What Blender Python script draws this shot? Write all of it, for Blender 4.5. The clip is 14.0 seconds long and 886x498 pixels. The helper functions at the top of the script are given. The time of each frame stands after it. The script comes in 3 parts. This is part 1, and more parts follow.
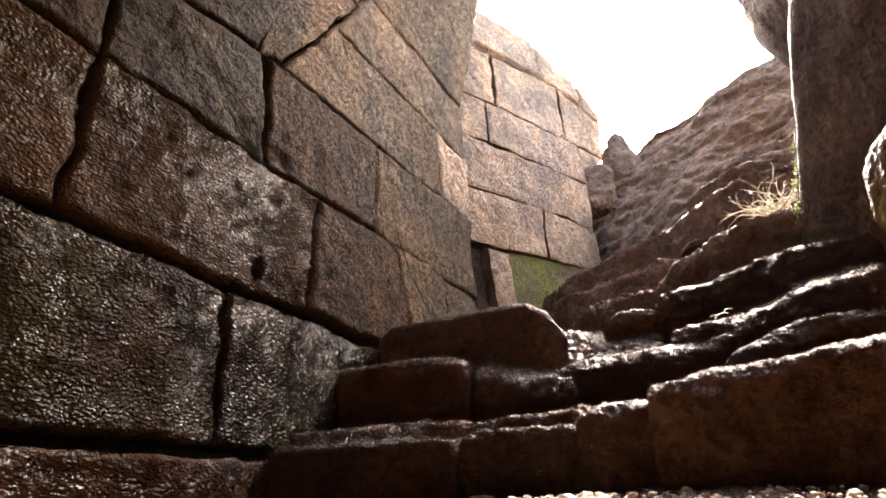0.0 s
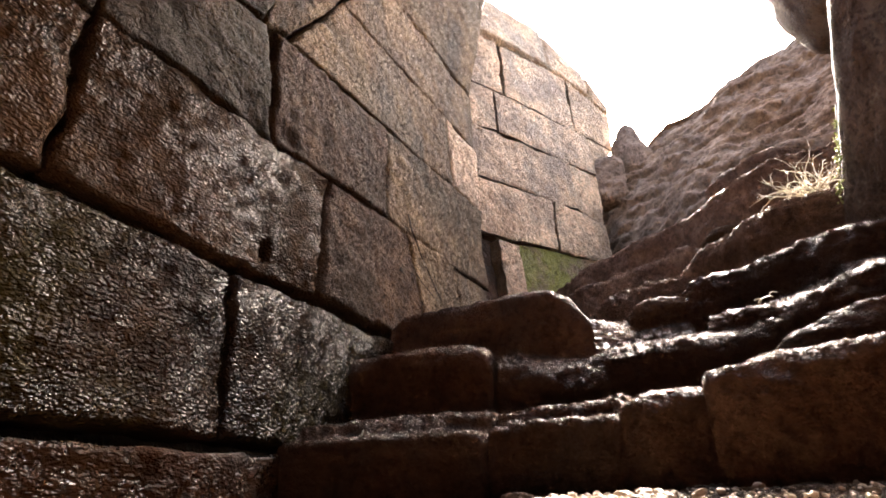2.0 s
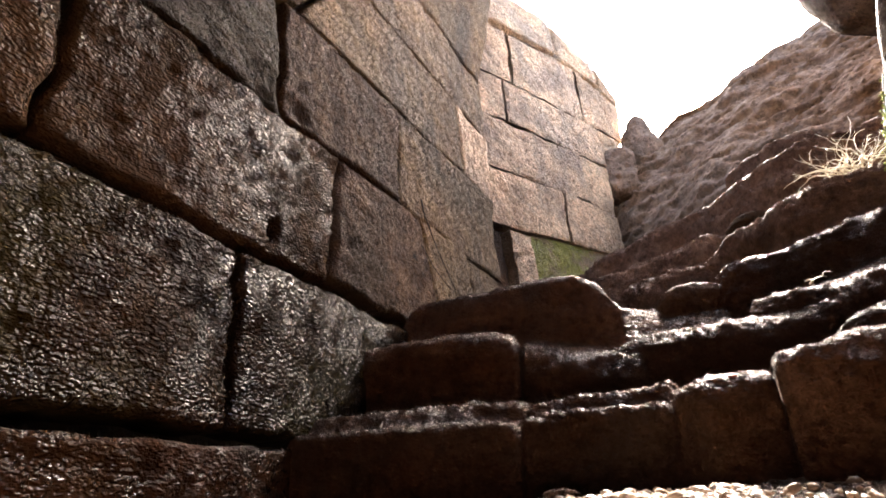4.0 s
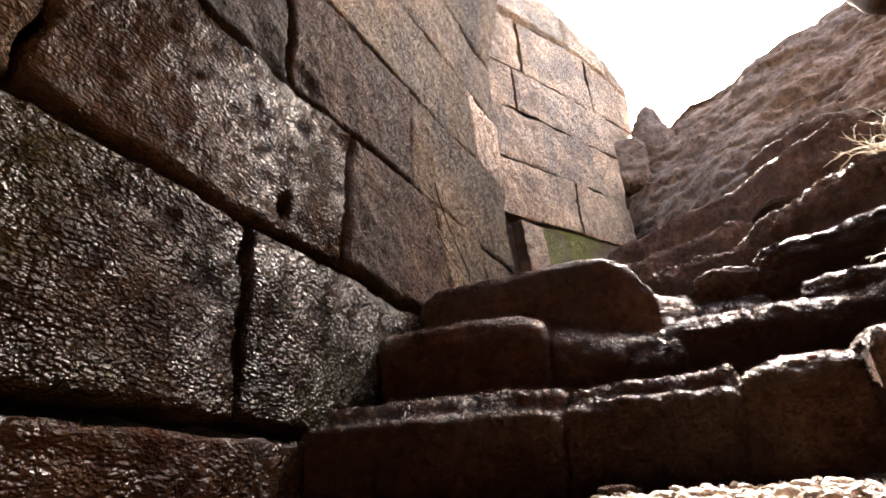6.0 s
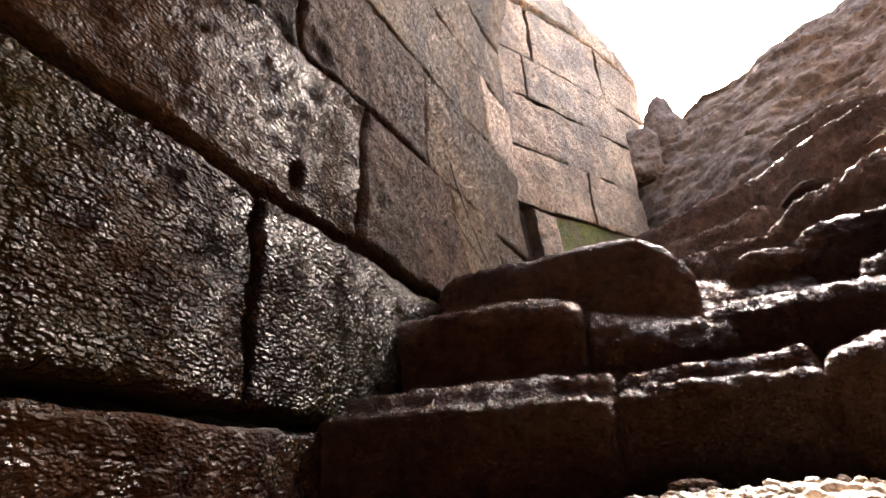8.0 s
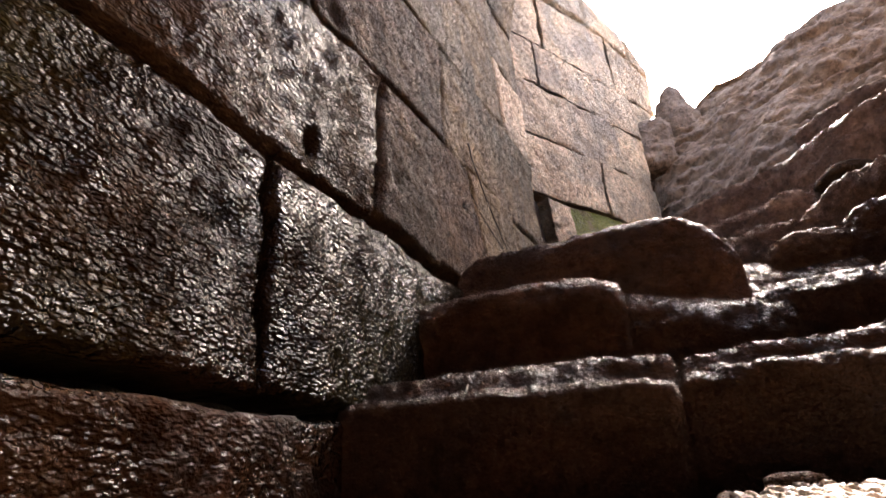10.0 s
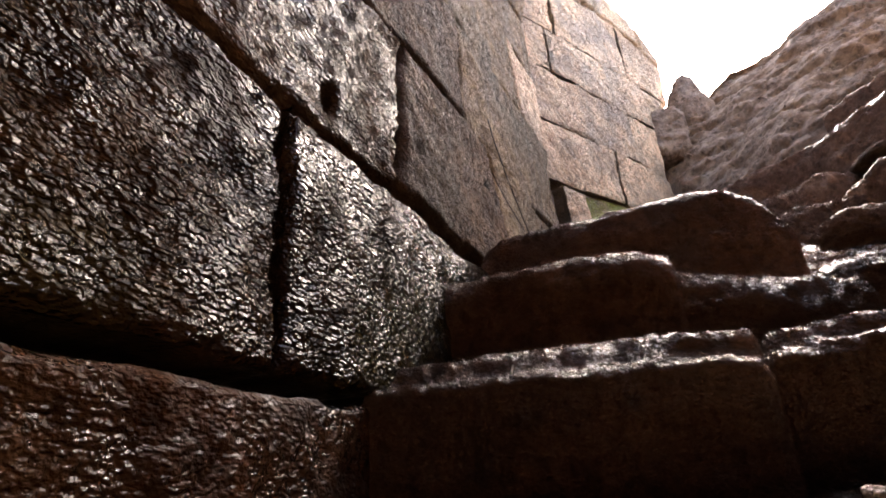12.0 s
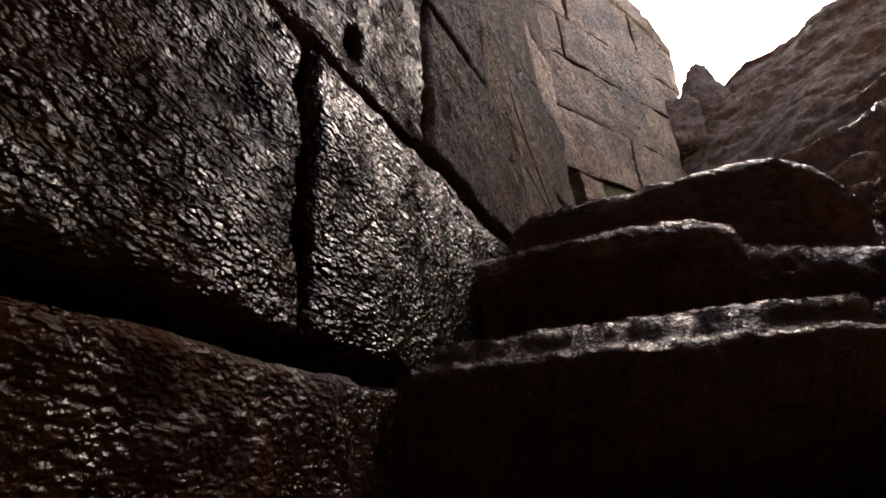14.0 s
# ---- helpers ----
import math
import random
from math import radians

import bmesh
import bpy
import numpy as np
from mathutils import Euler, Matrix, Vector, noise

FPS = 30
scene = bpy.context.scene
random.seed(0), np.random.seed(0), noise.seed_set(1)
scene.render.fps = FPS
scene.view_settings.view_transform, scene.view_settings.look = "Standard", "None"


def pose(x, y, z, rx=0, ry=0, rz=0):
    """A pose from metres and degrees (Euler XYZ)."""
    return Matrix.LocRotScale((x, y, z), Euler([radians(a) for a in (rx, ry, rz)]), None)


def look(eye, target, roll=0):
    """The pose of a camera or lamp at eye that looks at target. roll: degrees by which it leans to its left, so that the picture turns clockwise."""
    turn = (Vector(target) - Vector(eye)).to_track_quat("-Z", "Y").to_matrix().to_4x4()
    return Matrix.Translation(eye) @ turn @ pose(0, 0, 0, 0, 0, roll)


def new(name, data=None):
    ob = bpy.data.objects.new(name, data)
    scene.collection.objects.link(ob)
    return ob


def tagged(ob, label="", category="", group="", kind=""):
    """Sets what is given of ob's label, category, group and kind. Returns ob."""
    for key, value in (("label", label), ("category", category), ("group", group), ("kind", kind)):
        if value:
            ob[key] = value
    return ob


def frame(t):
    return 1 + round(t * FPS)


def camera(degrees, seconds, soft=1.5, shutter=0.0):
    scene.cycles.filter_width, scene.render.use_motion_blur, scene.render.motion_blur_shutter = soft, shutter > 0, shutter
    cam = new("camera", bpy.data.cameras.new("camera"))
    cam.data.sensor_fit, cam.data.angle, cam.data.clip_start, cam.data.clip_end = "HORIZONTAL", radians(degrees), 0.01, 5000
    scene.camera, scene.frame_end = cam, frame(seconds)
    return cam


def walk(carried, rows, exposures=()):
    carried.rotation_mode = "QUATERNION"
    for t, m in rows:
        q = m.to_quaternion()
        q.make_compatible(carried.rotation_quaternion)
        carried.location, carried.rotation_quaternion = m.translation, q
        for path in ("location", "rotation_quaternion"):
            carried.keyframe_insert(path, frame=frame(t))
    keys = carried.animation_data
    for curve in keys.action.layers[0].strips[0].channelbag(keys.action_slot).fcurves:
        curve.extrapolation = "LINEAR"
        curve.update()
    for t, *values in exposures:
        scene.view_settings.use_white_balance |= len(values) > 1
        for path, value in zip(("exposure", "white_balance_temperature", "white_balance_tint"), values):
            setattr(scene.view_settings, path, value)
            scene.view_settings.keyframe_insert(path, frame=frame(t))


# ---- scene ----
cam = camera(79.6, 14.0, soft=1.65)
METRES, EYE, TILT, LEAN, TURN = 1.0, 0.22, 27.0, 0.0, 26.6
ROWS = [
    (0.0, 0.0, 0.0, 0.0, 0.0, 0.0, -0.0),
    (0.5, -0.0146, 0.0289, -0.0139, 0.03, -0.04, 0.01),
    (1.0, -0.0298, 0.0579, -0.0282, 0.05, -0.06, 0.03),
    (1.5, -0.0453, 0.0869, -0.0424, 0.07, -0.09, 0.03),
    (2.0, -0.0602, 0.1159, -0.0568, 0.1, -0.11, 0.04),
    (2.5, -0.0751, 0.1449, -0.0713, 0.13, -0.13, 0.06),
    (3.0, -0.0902, 0.1741, -0.0857, 0.16, -0.15, 0.08),
    (5.5, -0.1674, 0.3196, -0.1585, 0.27, -0.25, 0.2),
    (6.0, -0.1825, 0.3485, -0.1725, 0.3, -0.28, 0.22),
    (6.5, -0.1977, 0.3771, -0.187, 0.33, -0.31, 0.25),
    (7.0, -0.213, 0.4062, -0.2014, 0.36, -0.34, 0.26),
    (7.5, -0.2284, 0.4352, -0.2158, 0.39, -0.37, 0.27),
    (8.0, -0.2439, 0.4643, -0.2303, 0.43, -0.4, 0.27),
    (10.5, -0.3196, 0.6045, -0.3012, 0.63, -0.54, 0.33),
    (11.0, -0.3357, 0.6336, -0.3155, 0.65, -0.59, 0.32),
    (11.5, -0.3512, 0.6625, -0.3302, 0.71, -0.61, 0.32),
    (12.0, -0.3672, 0.6915, -0.3449, 0.75, -0.66, 0.33),
    (12.5, -0.3828, 0.7202, -0.3598, 0.8, -0.68, 0.34),
    (13.0, -0.3986, 0.7493, -0.3745, 0.87, -0.71, 0.36),
    (13.5, -0.4146, 0.7781, -0.3894, 0.92, -0.74, 0.36),
    (14.0, -0.4306, 0.8069, -0.4041, 0.97, -0.77, 0.36),
]
EXPOSURE = 3.75
walk(cam, [(t, pose(0, 0, EYE, TILT, LEAN, TURN) @ pose(METRES * x, METRES * y, METRES * z, 90 + pitch, roll, yaw)) for t, x, y, z, yaw, pitch, roll in ROWS],
     [(t, EXPOSURE + more, warm, 14) for t, more, warm in ((0.0, 0.0, 6950), (12.5, 0.0, 6650), (13.2, -1.05, 6650), (14.0, -1.4, 6650))])

# ---- light: low morning sun ahead, along the long wall, and the sky over the pit ----
SUN_ELEVATION, SUN_AZIMUTH = 46.3, -1.2
world = bpy.data.worlds.new("sky")
scene.world = world
world.use_nodes = True
sky = world.node_tree.nodes.new("ShaderNodeTexSky")
sky.sky_type, sky.sun_disc = "NISHITA", False
sky.sun_elevation, sky.sun_rotation = radians(SUN_ELEVATION), radians(SUN_AZIMUTH)
sky.air_density, sky.dust_density = 1.0, 5.0
background = world.node_tree.nodes["Background"]
background.inputs["Strength"].default_value = 0.15
world.node_tree.links.new(sky.outputs[0], background.inputs[0])
sun = new("sun", bpy.data.lights.new("sun", "SUN"))
sun.data.energy, sun.data.angle, sun.data.color = 4.5, radians(0.6), (1.0, 0.96, 0.9)
toward = Vector((math.sin(radians(SUN_AZIMUTH)) * math.cos(radians(SUN_ELEVATION)), math.cos(radians(SUN_AZIMUTH)) * math.cos(radians(SUN_ELEVATION)), math.sin(radians(SUN_ELEVATION))))
sun.matrix_world = look(toward * 30, (0, 0, 0))


# ---- relief: gradient noise over arrays of points ----
def lattice(i, seed):
    h = (i[..., 0] * 374761393 + i[..., 1] * 668265263 + i[..., 2] * 2147483647 + seed * 974634777) & 0xFFFFFFFF
    h = ((h ^ (h >> 13)) * 1274126177) & 0xFFFFFFFF
    return (((h ^ (h >> 16)) & 0xFFFF) / 32767.5) - 1.0


def bumps(p, scale, seed=0):
    """Smooth noise, -1 to 1, at the points p (n x 3), scale lumps a metre."""
    q = np.asarray(p, float) * scale + 100.0
    i = np.floor(q).astype(np.int64)
    f = q - i
    f = f * f * f * (f * (f * 6 - 15) + 10)
    out = 0.0
    for dx in (0, 1):
        for dy in (0, 1):
            for dz in (0, 1):
                w = (f[:, 0] if dx else 1 - f[:, 0]) * (f[:, 1] if dy else 1 - f[:, 1]) * (f[:, 2] if dz else 1 - f[:, 2])
                out = out + w * lattice(i + np.array((dx, dy, dz)), seed)
    return out


def fractal(p, scale, octaves=4, seed=0, gain=0.5):
    return sum(bumps(p, scale * 2.1 ** k, seed + k) * gain ** k for k in range(octaves))


# ---- materials ----
def material(name):
    m = bpy.data.materials.new(name)
    m.use_nodes = True
    return m, m.node_tree.nodes, m.node_tree.links, m.node_tree.nodes["Principled BSDF"]


def noise_node(nodes, links, where, scale, detail=6.0, rough=0.6, stretch=None):
    n = nodes.new("ShaderNodeTexNoise")
    n.inputs["Scale"].default_value, n.inputs["Detail"].default_value, n.inputs["Roughness"].default_value = scale, detail, rough
    if stretch:
        mapping = nodes.new("ShaderNodeMapping")
        mapping.inputs["Scale"].default_value = stretch
        links.new(where, mapping.inputs["Vector"])
        where = mapping.outputs[0]
    links.new(where, n.inputs["Vector"])
    return n.outputs["Fac"]


def ramp(nodes, links, fac, stops):
    r = nodes.new("ShaderNodeValToRGB")
    while len(r.color_ramp.elements) < len(stops):
        r.color_ramp.elements.new(0.5)
    for e, (at, c) in zip(r.color_ramp.elements, stops):
        e.position, e.color = at, (*(c if isinstance(c, tuple) else (c, c, c)), 1)
    links.new(fac, r.inputs[0])
    return r.outputs[0]


def mixed(nodes, links, fac, a, b, how="MIX"):
    n = nodes.new("ShaderNodeMix")
    n.data_type, n.blend_type = "RGBA", how
    for socket, value in ((n.inputs[0], fac), (n.inputs[6], a), (n.inputs[7], b)):
        if isinstance(value, (int, float)):
            socket.default_value = value
        elif isinstance(value, tuple):
            socket.default_value = (*value, 1)
        else:
            links.new(value, socket)
    return n.outputs[2]


def bumped(nodes, links, layers):
    normal = None
    for height, strength, distance in layers:
        b = nodes.new("ShaderNodeBump")
        b.inputs["Strength"].default_value, b.inputs["Distance"].default_value = strength, distance
        links.new(height, b.inputs["Height"])
        if normal:
            links.new(normal, b.inputs["Normal"])
        normal = b.outputs[0]
    return normal


def beads_node(nodes, links, where, scale, stretch, spread):
    """Rounded beads of water or stone crystals: 1 at each bead's middle, 0 between them."""
    warp = nodes.new("ShaderNodeTexNoise")
    warp.inputs["Scale"].default_value, warp.inputs["Detail"].default_value = scale * 0.35, 2.0
    links.new(where, warp.inputs["Vector"])
    shift = nodes.new("ShaderNodeVectorMath")
    shift.operation = "MULTIPLY_ADD"
    shift.inputs[1].default_value = (spread / scale,) * 3
    links.new(warp.outputs["Color"], shift.inputs[0])
    links.new(where, shift.inputs[2])
    mapping = nodes.new("ShaderNodeMapping")
    mapping.inputs["Scale"].default_value = stretch
    mapping.inputs["Rotation"].default_value = (radians(24), 0, 0)
    links.new(shift.outputs[0], mapping.inputs["Vector"])
    v = nodes.new("ShaderNodeTexVoronoi")
    v.feature = "SMOOTH_F1"
    v.inputs["Scale"].default_value, v.inputs["Smoothness"].default_value = scale, 0.45
    links.new(mapping.outputs[0], v.inputs["Vector"])
    return ramp(nodes, links, v.outputs["Distance"], [(0.0, 1.0), (0.3, 0.72), (0.75, 0.0)])


def upward(nodes, links, normal, low, high):
    """How much the surface lies flat, where water gathers: 0 on upright faces, 1 on level ones."""
    split = nodes.new("ShaderNodeSeparateXYZ")
    links.new(normal, split.inputs[0])
    return ramp(nodes, links, split.outputs["Z"], [(low, 0.0), (high, 1.0)])


def stone(name, dark, mid, light, rough=(0.55, 0.85), wet=0.0, grain=1.0, stain=None, moss=0.0, stretch=None, lichen=None, beads=0.0, gloss=1.0, relief=1.0, slick=(0.05, 0.15), pools=False, streaks=None, drops=(26, 0.42, 0.64)):
    """A hewn or broken stone: mottled in large patches and fine grain, pitted; wet: how much of it carries a film of water;
    beads: how high its wet grain stands; pools: the water lies on the level parts only; streaks: colour of the run-off marks;
    drops: size and spread of the wet patches of an upright face."""
    m, nodes, links, p = material(name)
    dark, mid, light = ((r * 1.13, g * 0.92, b * 0.77) for r, g, b in (dark, mid, light))
    where = nodes.new("ShaderNodeTexCoord").outputs["Object"]
    broad = noise_node(nodes, links, where, 2.2, 5, 0.6, stretch)
    patch = noise_node(nodes, links, where, 9, 6, 0.65, stretch)
    fine = noise_node(nodes, links, where, 70 * grain, 5, 0.65, stretch)
    gravelly = noise_node(nodes, links, where, 190 * grain, 3, 0.6)
    colour = ramp(nodes, links, patch, [(0.28, dark), (0.5, mid), (0.74, light)])
    colour = mixed(nodes, links, 0.7, colour, ramp(nodes, links, fine, [(0.3, 0.62), (0.55, 1.0), (0.75, 1.22)]), "MULTIPLY")
    if stain:
        colour = mixed(nodes, links, ramp(nodes, links, broad, [(0.46, 0.0), (0.6, 0.8)]), colour, stain)
    if streaks:
        run = noise_node(nodes, links, where, 3.2, 5, 0.62, (1.0, 1.0, 0.35))
        colour = mixed(nodes, links, ramp(nodes, links, run, [(0.5, 0.0), (0.66, 0.75)]), colour, streaks)
    if lichen:
        spots = noise_node(nodes, links, where, 26, 4, 0.7)
        colour = mixed(nodes, links, ramp(nodes, links, spots, [(0.6, 0.0), (0.68, 0.5)]), colour, lichen)
    if moss:
        green = mixed(nodes, links, fine, (0.1, 0.105, 0.008), (0.36, 0.35, 0.03))
        cover = noise_node(nodes, links, where, 3.1, 5, 0.7)
        colour = mixed(nodes, links, ramp(nodes, links, cover, [(0.62 - 0.4 * moss, 0.0), (0.75 - 0.4 * moss, 0.85)]), colour, green)
    pits = ramp(nodes, links, noise_node(nodes, links, where, 52 * grain, 3, 0.55), [(0.36, 0.0), (0.47, 1.0)])
    hollow = ramp(nodes, links, noise_node(nodes, links, where, 24 * grain, 4, 0.55), [(0.32, 0.0), (0.4, 1.0)])
    colour = mixed(nodes, links, 0.8, colour, ramp(nodes, links, pits, [(0.0, 0.58), (1.0, 1.0)]), "MULTIPLY")
    colour = mixed(nodes, links, 0.7, colour, ramp(nodes, links, hollow, [(0.0, 0.6), (1.0, 1.0)]), "MULTIPLY")
    weathered = noise_node(nodes, links, where, 1.3, 6, 0.7, (1.0, 1.0, 0.55))
    colour = mixed(nodes, links, 0.9, colour, ramp(nodes, links, weathered, [(0.34, (0.62, 0.6, 0.56)), (0.5, (1.0, 1.0, 1.0)), (0.64, (1.32, 1.34, 1.3))]), "MULTIPLY")
    each = nodes.new("ShaderNodeObjectInfo").outputs["Random"]
    colour = mixed(nodes, links, 1.0, colour, ramp(nodes, links, each, [(0.0, (0.88, 0.87, 0.86)), (0.5, (1.0, 1.0, 1.0)), (1.0, (1.12, 1.13, 1.13))]), "MULTIPLY")
    links.new(colour, p.inputs["Base Color"])
    if beads and not pools:
        swell = noise_node(nodes, links, where, 145, 1.6, 0.45, (1.0, 0.58, 0.92))
        grains = beads_node(nodes, links, where, 190, (1.0, 0.6, 1.0), 0.8)
        layers = [(patch, 0.4, 0.03), (swell, 1.0, 0.0125 * beads), (grains, 1.0, 0.002 * beads), (pits, 0.4, 0.003), (fine, 0.4, 0.004)]
    elif beads:
        crinkle = noise_node(nodes, links, where, 115, 4, 0.68, (0.6, 1.0, 1.4))
        crystals = beads_node(nodes, links, where, 210, (0.8, 1.0, 1.0), 0.8)
        layers = [(patch, 0.4, 0.03), (crinkle, 1.0, 0.022 * beads), (crystals, 1.0, 0.002 * beads), (fine, 1.0, 0.012 * beads), (gravelly, 0.8, 0.005)]
    else:
        layers = [(patch, 0.7, 0.03 * relief), (hollow, 0.8, 0.012 * relief), (pits, 0.9, 0.008 * relief), (fine, 1.0, 0.012 * relief), (gravelly, 0.6, 0.004 * relief)]
    normal = bumped(nodes, links, layers)
    film = ramp(nodes, links, broad, [(0.62 - 0.35 * wet, 0.0), (0.72 - 0.35 * wet, 1.0)])
    dry = ramp(nodes, links, fine, [(0.3, rough[0]), (0.7, rough[1])])
    if wet:
        if pools:
            lying = nodes.new("ShaderNodeNewGeometry").outputs["Normal"]
            film = mixed(nodes, links, 1.0, film, upward(nodes, links, normal, 0.52, 0.72), "MULTIPLY")
            film = mixed(nodes, links, 1.0, film, upward(nodes, links, lying, 0.15, 0.45), "MULTIPLY")
        smooth = ramp(nodes, links, patch, [(0.3, slick[0]), (0.7, slick[1])])
        links.new(mixed(nodes, links, film, dry, smooth), p.inputs["Roughness"])
        links.new(mixed(nodes, links, film, (0, 0, 0), (wet * (0.35 if pools else 0.12) * gloss,) * 3), p.inputs["Coat Weight"])
        p.inputs["Coat IOR"].default_value = 1.33
        dripping = noise_node(nodes, links, where, 3.4, 5, 0.65, (1.0, 1.0, 0.6))
        dripping = ramp(nodes, links, dripping, [(0.42, 0.1 * gloss), (0.62, 0.9 * gloss)])
        if not pools:
            sparse = ramp(nodes, links, noise_node(nodes, links, where, drops[0], 4, 0.6, (1.0, 0.7, 1.0)), [(drops[1], 0.1), (drops[2], 1.0)])
            dripping = mixed(nodes, links, 1.0, dripping, sparse, "MULTIPLY")
        if pools:
            dripping = mixed(nodes, links, film, (0.03, 0.03, 0.03), dripping)
        links.new(dripping, p.inputs["Specular IOR Level"])
        p.inputs["Coat Roughness"].default_value = 0.04
    else:
        links.new(dry, p.inputs["Roughness"])
        p.inputs["Specular IOR Level"].default_value = 0.4 * gloss
    links.new(normal, p.inputs["Normal"])
    links.new(normal, p.inputs["Coat Normal"])
    return m


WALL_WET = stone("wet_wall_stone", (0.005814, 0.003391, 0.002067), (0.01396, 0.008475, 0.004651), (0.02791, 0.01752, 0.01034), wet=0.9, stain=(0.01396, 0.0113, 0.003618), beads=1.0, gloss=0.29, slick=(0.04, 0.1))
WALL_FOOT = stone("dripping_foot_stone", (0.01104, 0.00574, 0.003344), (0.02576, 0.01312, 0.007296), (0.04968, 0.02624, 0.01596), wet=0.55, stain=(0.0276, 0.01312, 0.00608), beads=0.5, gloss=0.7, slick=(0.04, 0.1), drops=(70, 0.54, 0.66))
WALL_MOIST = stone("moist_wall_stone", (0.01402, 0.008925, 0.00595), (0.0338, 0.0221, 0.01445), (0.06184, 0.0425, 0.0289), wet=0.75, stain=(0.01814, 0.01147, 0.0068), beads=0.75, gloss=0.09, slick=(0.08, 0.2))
# Darker copy of the brown stone: upper-left shade is put into the colour.
WALL_SHADED = stone("shaded_wall_stone", (0.01377, 0.009283, 0.004724), (0.03333, 0.02248, 0.01181), (0.06231, 0.04351, 0.02362), gloss=0.25, rough=(0.6, 0.9), stain=(0.01812, 0.01197, 0.005905), streaks=(0.03261, 0.02756, 0.0143))
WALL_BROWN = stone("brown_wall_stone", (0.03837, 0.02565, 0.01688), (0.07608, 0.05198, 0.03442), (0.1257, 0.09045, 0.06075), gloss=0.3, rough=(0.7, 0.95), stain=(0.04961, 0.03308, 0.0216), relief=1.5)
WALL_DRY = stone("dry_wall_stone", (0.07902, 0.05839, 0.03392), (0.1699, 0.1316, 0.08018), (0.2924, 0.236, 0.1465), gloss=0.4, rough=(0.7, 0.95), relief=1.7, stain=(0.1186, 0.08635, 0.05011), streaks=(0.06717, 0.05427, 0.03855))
# Warm stone colours, lightened further to stand in for glare and sky light.
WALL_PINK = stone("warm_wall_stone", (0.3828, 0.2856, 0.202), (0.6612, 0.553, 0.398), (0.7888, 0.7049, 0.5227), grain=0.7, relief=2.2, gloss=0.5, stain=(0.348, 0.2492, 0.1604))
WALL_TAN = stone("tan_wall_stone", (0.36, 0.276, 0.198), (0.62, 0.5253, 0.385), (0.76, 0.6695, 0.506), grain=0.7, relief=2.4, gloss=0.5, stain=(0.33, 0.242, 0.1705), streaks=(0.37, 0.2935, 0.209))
MOSSY = stone("mossy_wall_stone", (0.14, 0.11, 0.06), (0.22, 0.18, 0.1), (0.3, 0.25, 0.16), moss=0.55, relief=1.6)
STEP = stone("wet_step_stone", (0.03996, 0.02435, 0.01842), (0.08192, 0.05203, 0.0392), (0.1399, 0.09742, 0.07484), wet=1.0, stain=(0.04995, 0.0321, 0.02376), grain=0.7, beads=0.9, gloss=0.68, rough=(0.6, 0.85), slick=(0.03, 0.09), pools=True)
RUBBLE = stone("wet_rubble_stone", (0.03996, 0.02435, 0.01842), (0.08192, 0.05203, 0.0392), (0.1399, 0.09742, 0.07484), wet=0.85, stain=(0.04995, 0.0321, 0.02376), grain=0.7, beads=1.2, gloss=0.75, rough=(0.6, 0.85), slick=(0.04, 0.1), pools=True)
# Worn steps, rock face and bank: colours lifted to stand in for glare haze.
STEP_DRY = stone("worn_step_stone", (0.0741, 0.05512, 0.04538), (0.142, 0.1075, 0.0892), (0.247, 0.1998, 0.1691), rough=(0.65, 0.9), wet=0.35, grain=0.7, beads=0.9, gloss=0.25, slick=(0.2, 0.4), pools=True)
CLIFF = stone("dark_rock_face", (0.065, 0.05088, 0.04212), (0.143, 0.1178, 0.1011), (0.247, 0.2075, 0.1755), stretch=(0.82, 0.82, 0.3931), lichen=(0.325, 0.2946, 0.2246), gloss=0.2, relief=3.0, streaks=(0.312, 0.2678, 0.2317))
LICHENED = stone("lichened_rock", (0.06, 0.043, 0.03), (0.12, 0.09, 0.06), (0.2, 0.16, 0.1), moss=0.1, lichen=(0.2, 0.165, 0.11), gloss=0.2)
EARTH = stone("earth_bank", (0.09894, 0.08327, 0.07275), (0.1746, 0.1512, 0.131), (0.2794, 0.2485, 0.2153), grain=0.5, relief=0.5, gloss=0.15, rough=(0.85, 1.0))
BACKING = stone("joint_filling", (0.03, 0.018, 0.011), (0.055, 0.033, 0.021), (0.085, 0.055, 0.036))
# Unseen floor, kept pale so its bounce brightens the step risers.
FLOOR = stone("bounce_floor_stone", (0.1456, 0.1036, 0.0784), (0.224, 0.168, 0.1288), (0.2912, 0.2296, 0.1848))
# Stone of the added unseen enclosure, lightened to bounce light onto the stair.
ENCLOSURE = stone("unseen_enclosure_stone", (0.175, 0.1225, 0.0875), (0.3125, 0.225, 0.1625), (0.45, 0.3375, 0.2562))
PEBBLE = stone("wet_pebbles", (0.16, 0.15, 0.14), (0.34, 0.33, 0.32), (0.56, 0.57, 0.58), wet=1.0, beads=0.4, slick=(0.05, 0.2))
GRIT = stone("wet_grit", (0.045, 0.034, 0.028), (0.1, 0.08, 0.068), (0.18, 0.155, 0.135), wet=0.9, beads=0.9, gloss=0.8, slick=(0.08, 0.2), pools=True)


def plain(name, colour, rough, other=None, scale=30):
    m, nodes, links, p = material(name)
    where = nodes.new("ShaderNodeTexCoord").outputs["Object"]
    n = noise_node(nodes, links, where, scale)
    links.new(mixed(nodes, links, n, colour, other or tuple(c * 0.6 for c in colour)), p.inputs["Base Color"])
    p.inputs["Roughness"].default_value = rough
    return m


STRAW = plain("dry_straw", (0.7, 0.66, 0.55), 0.6, (0.5, 0.45, 0.34))
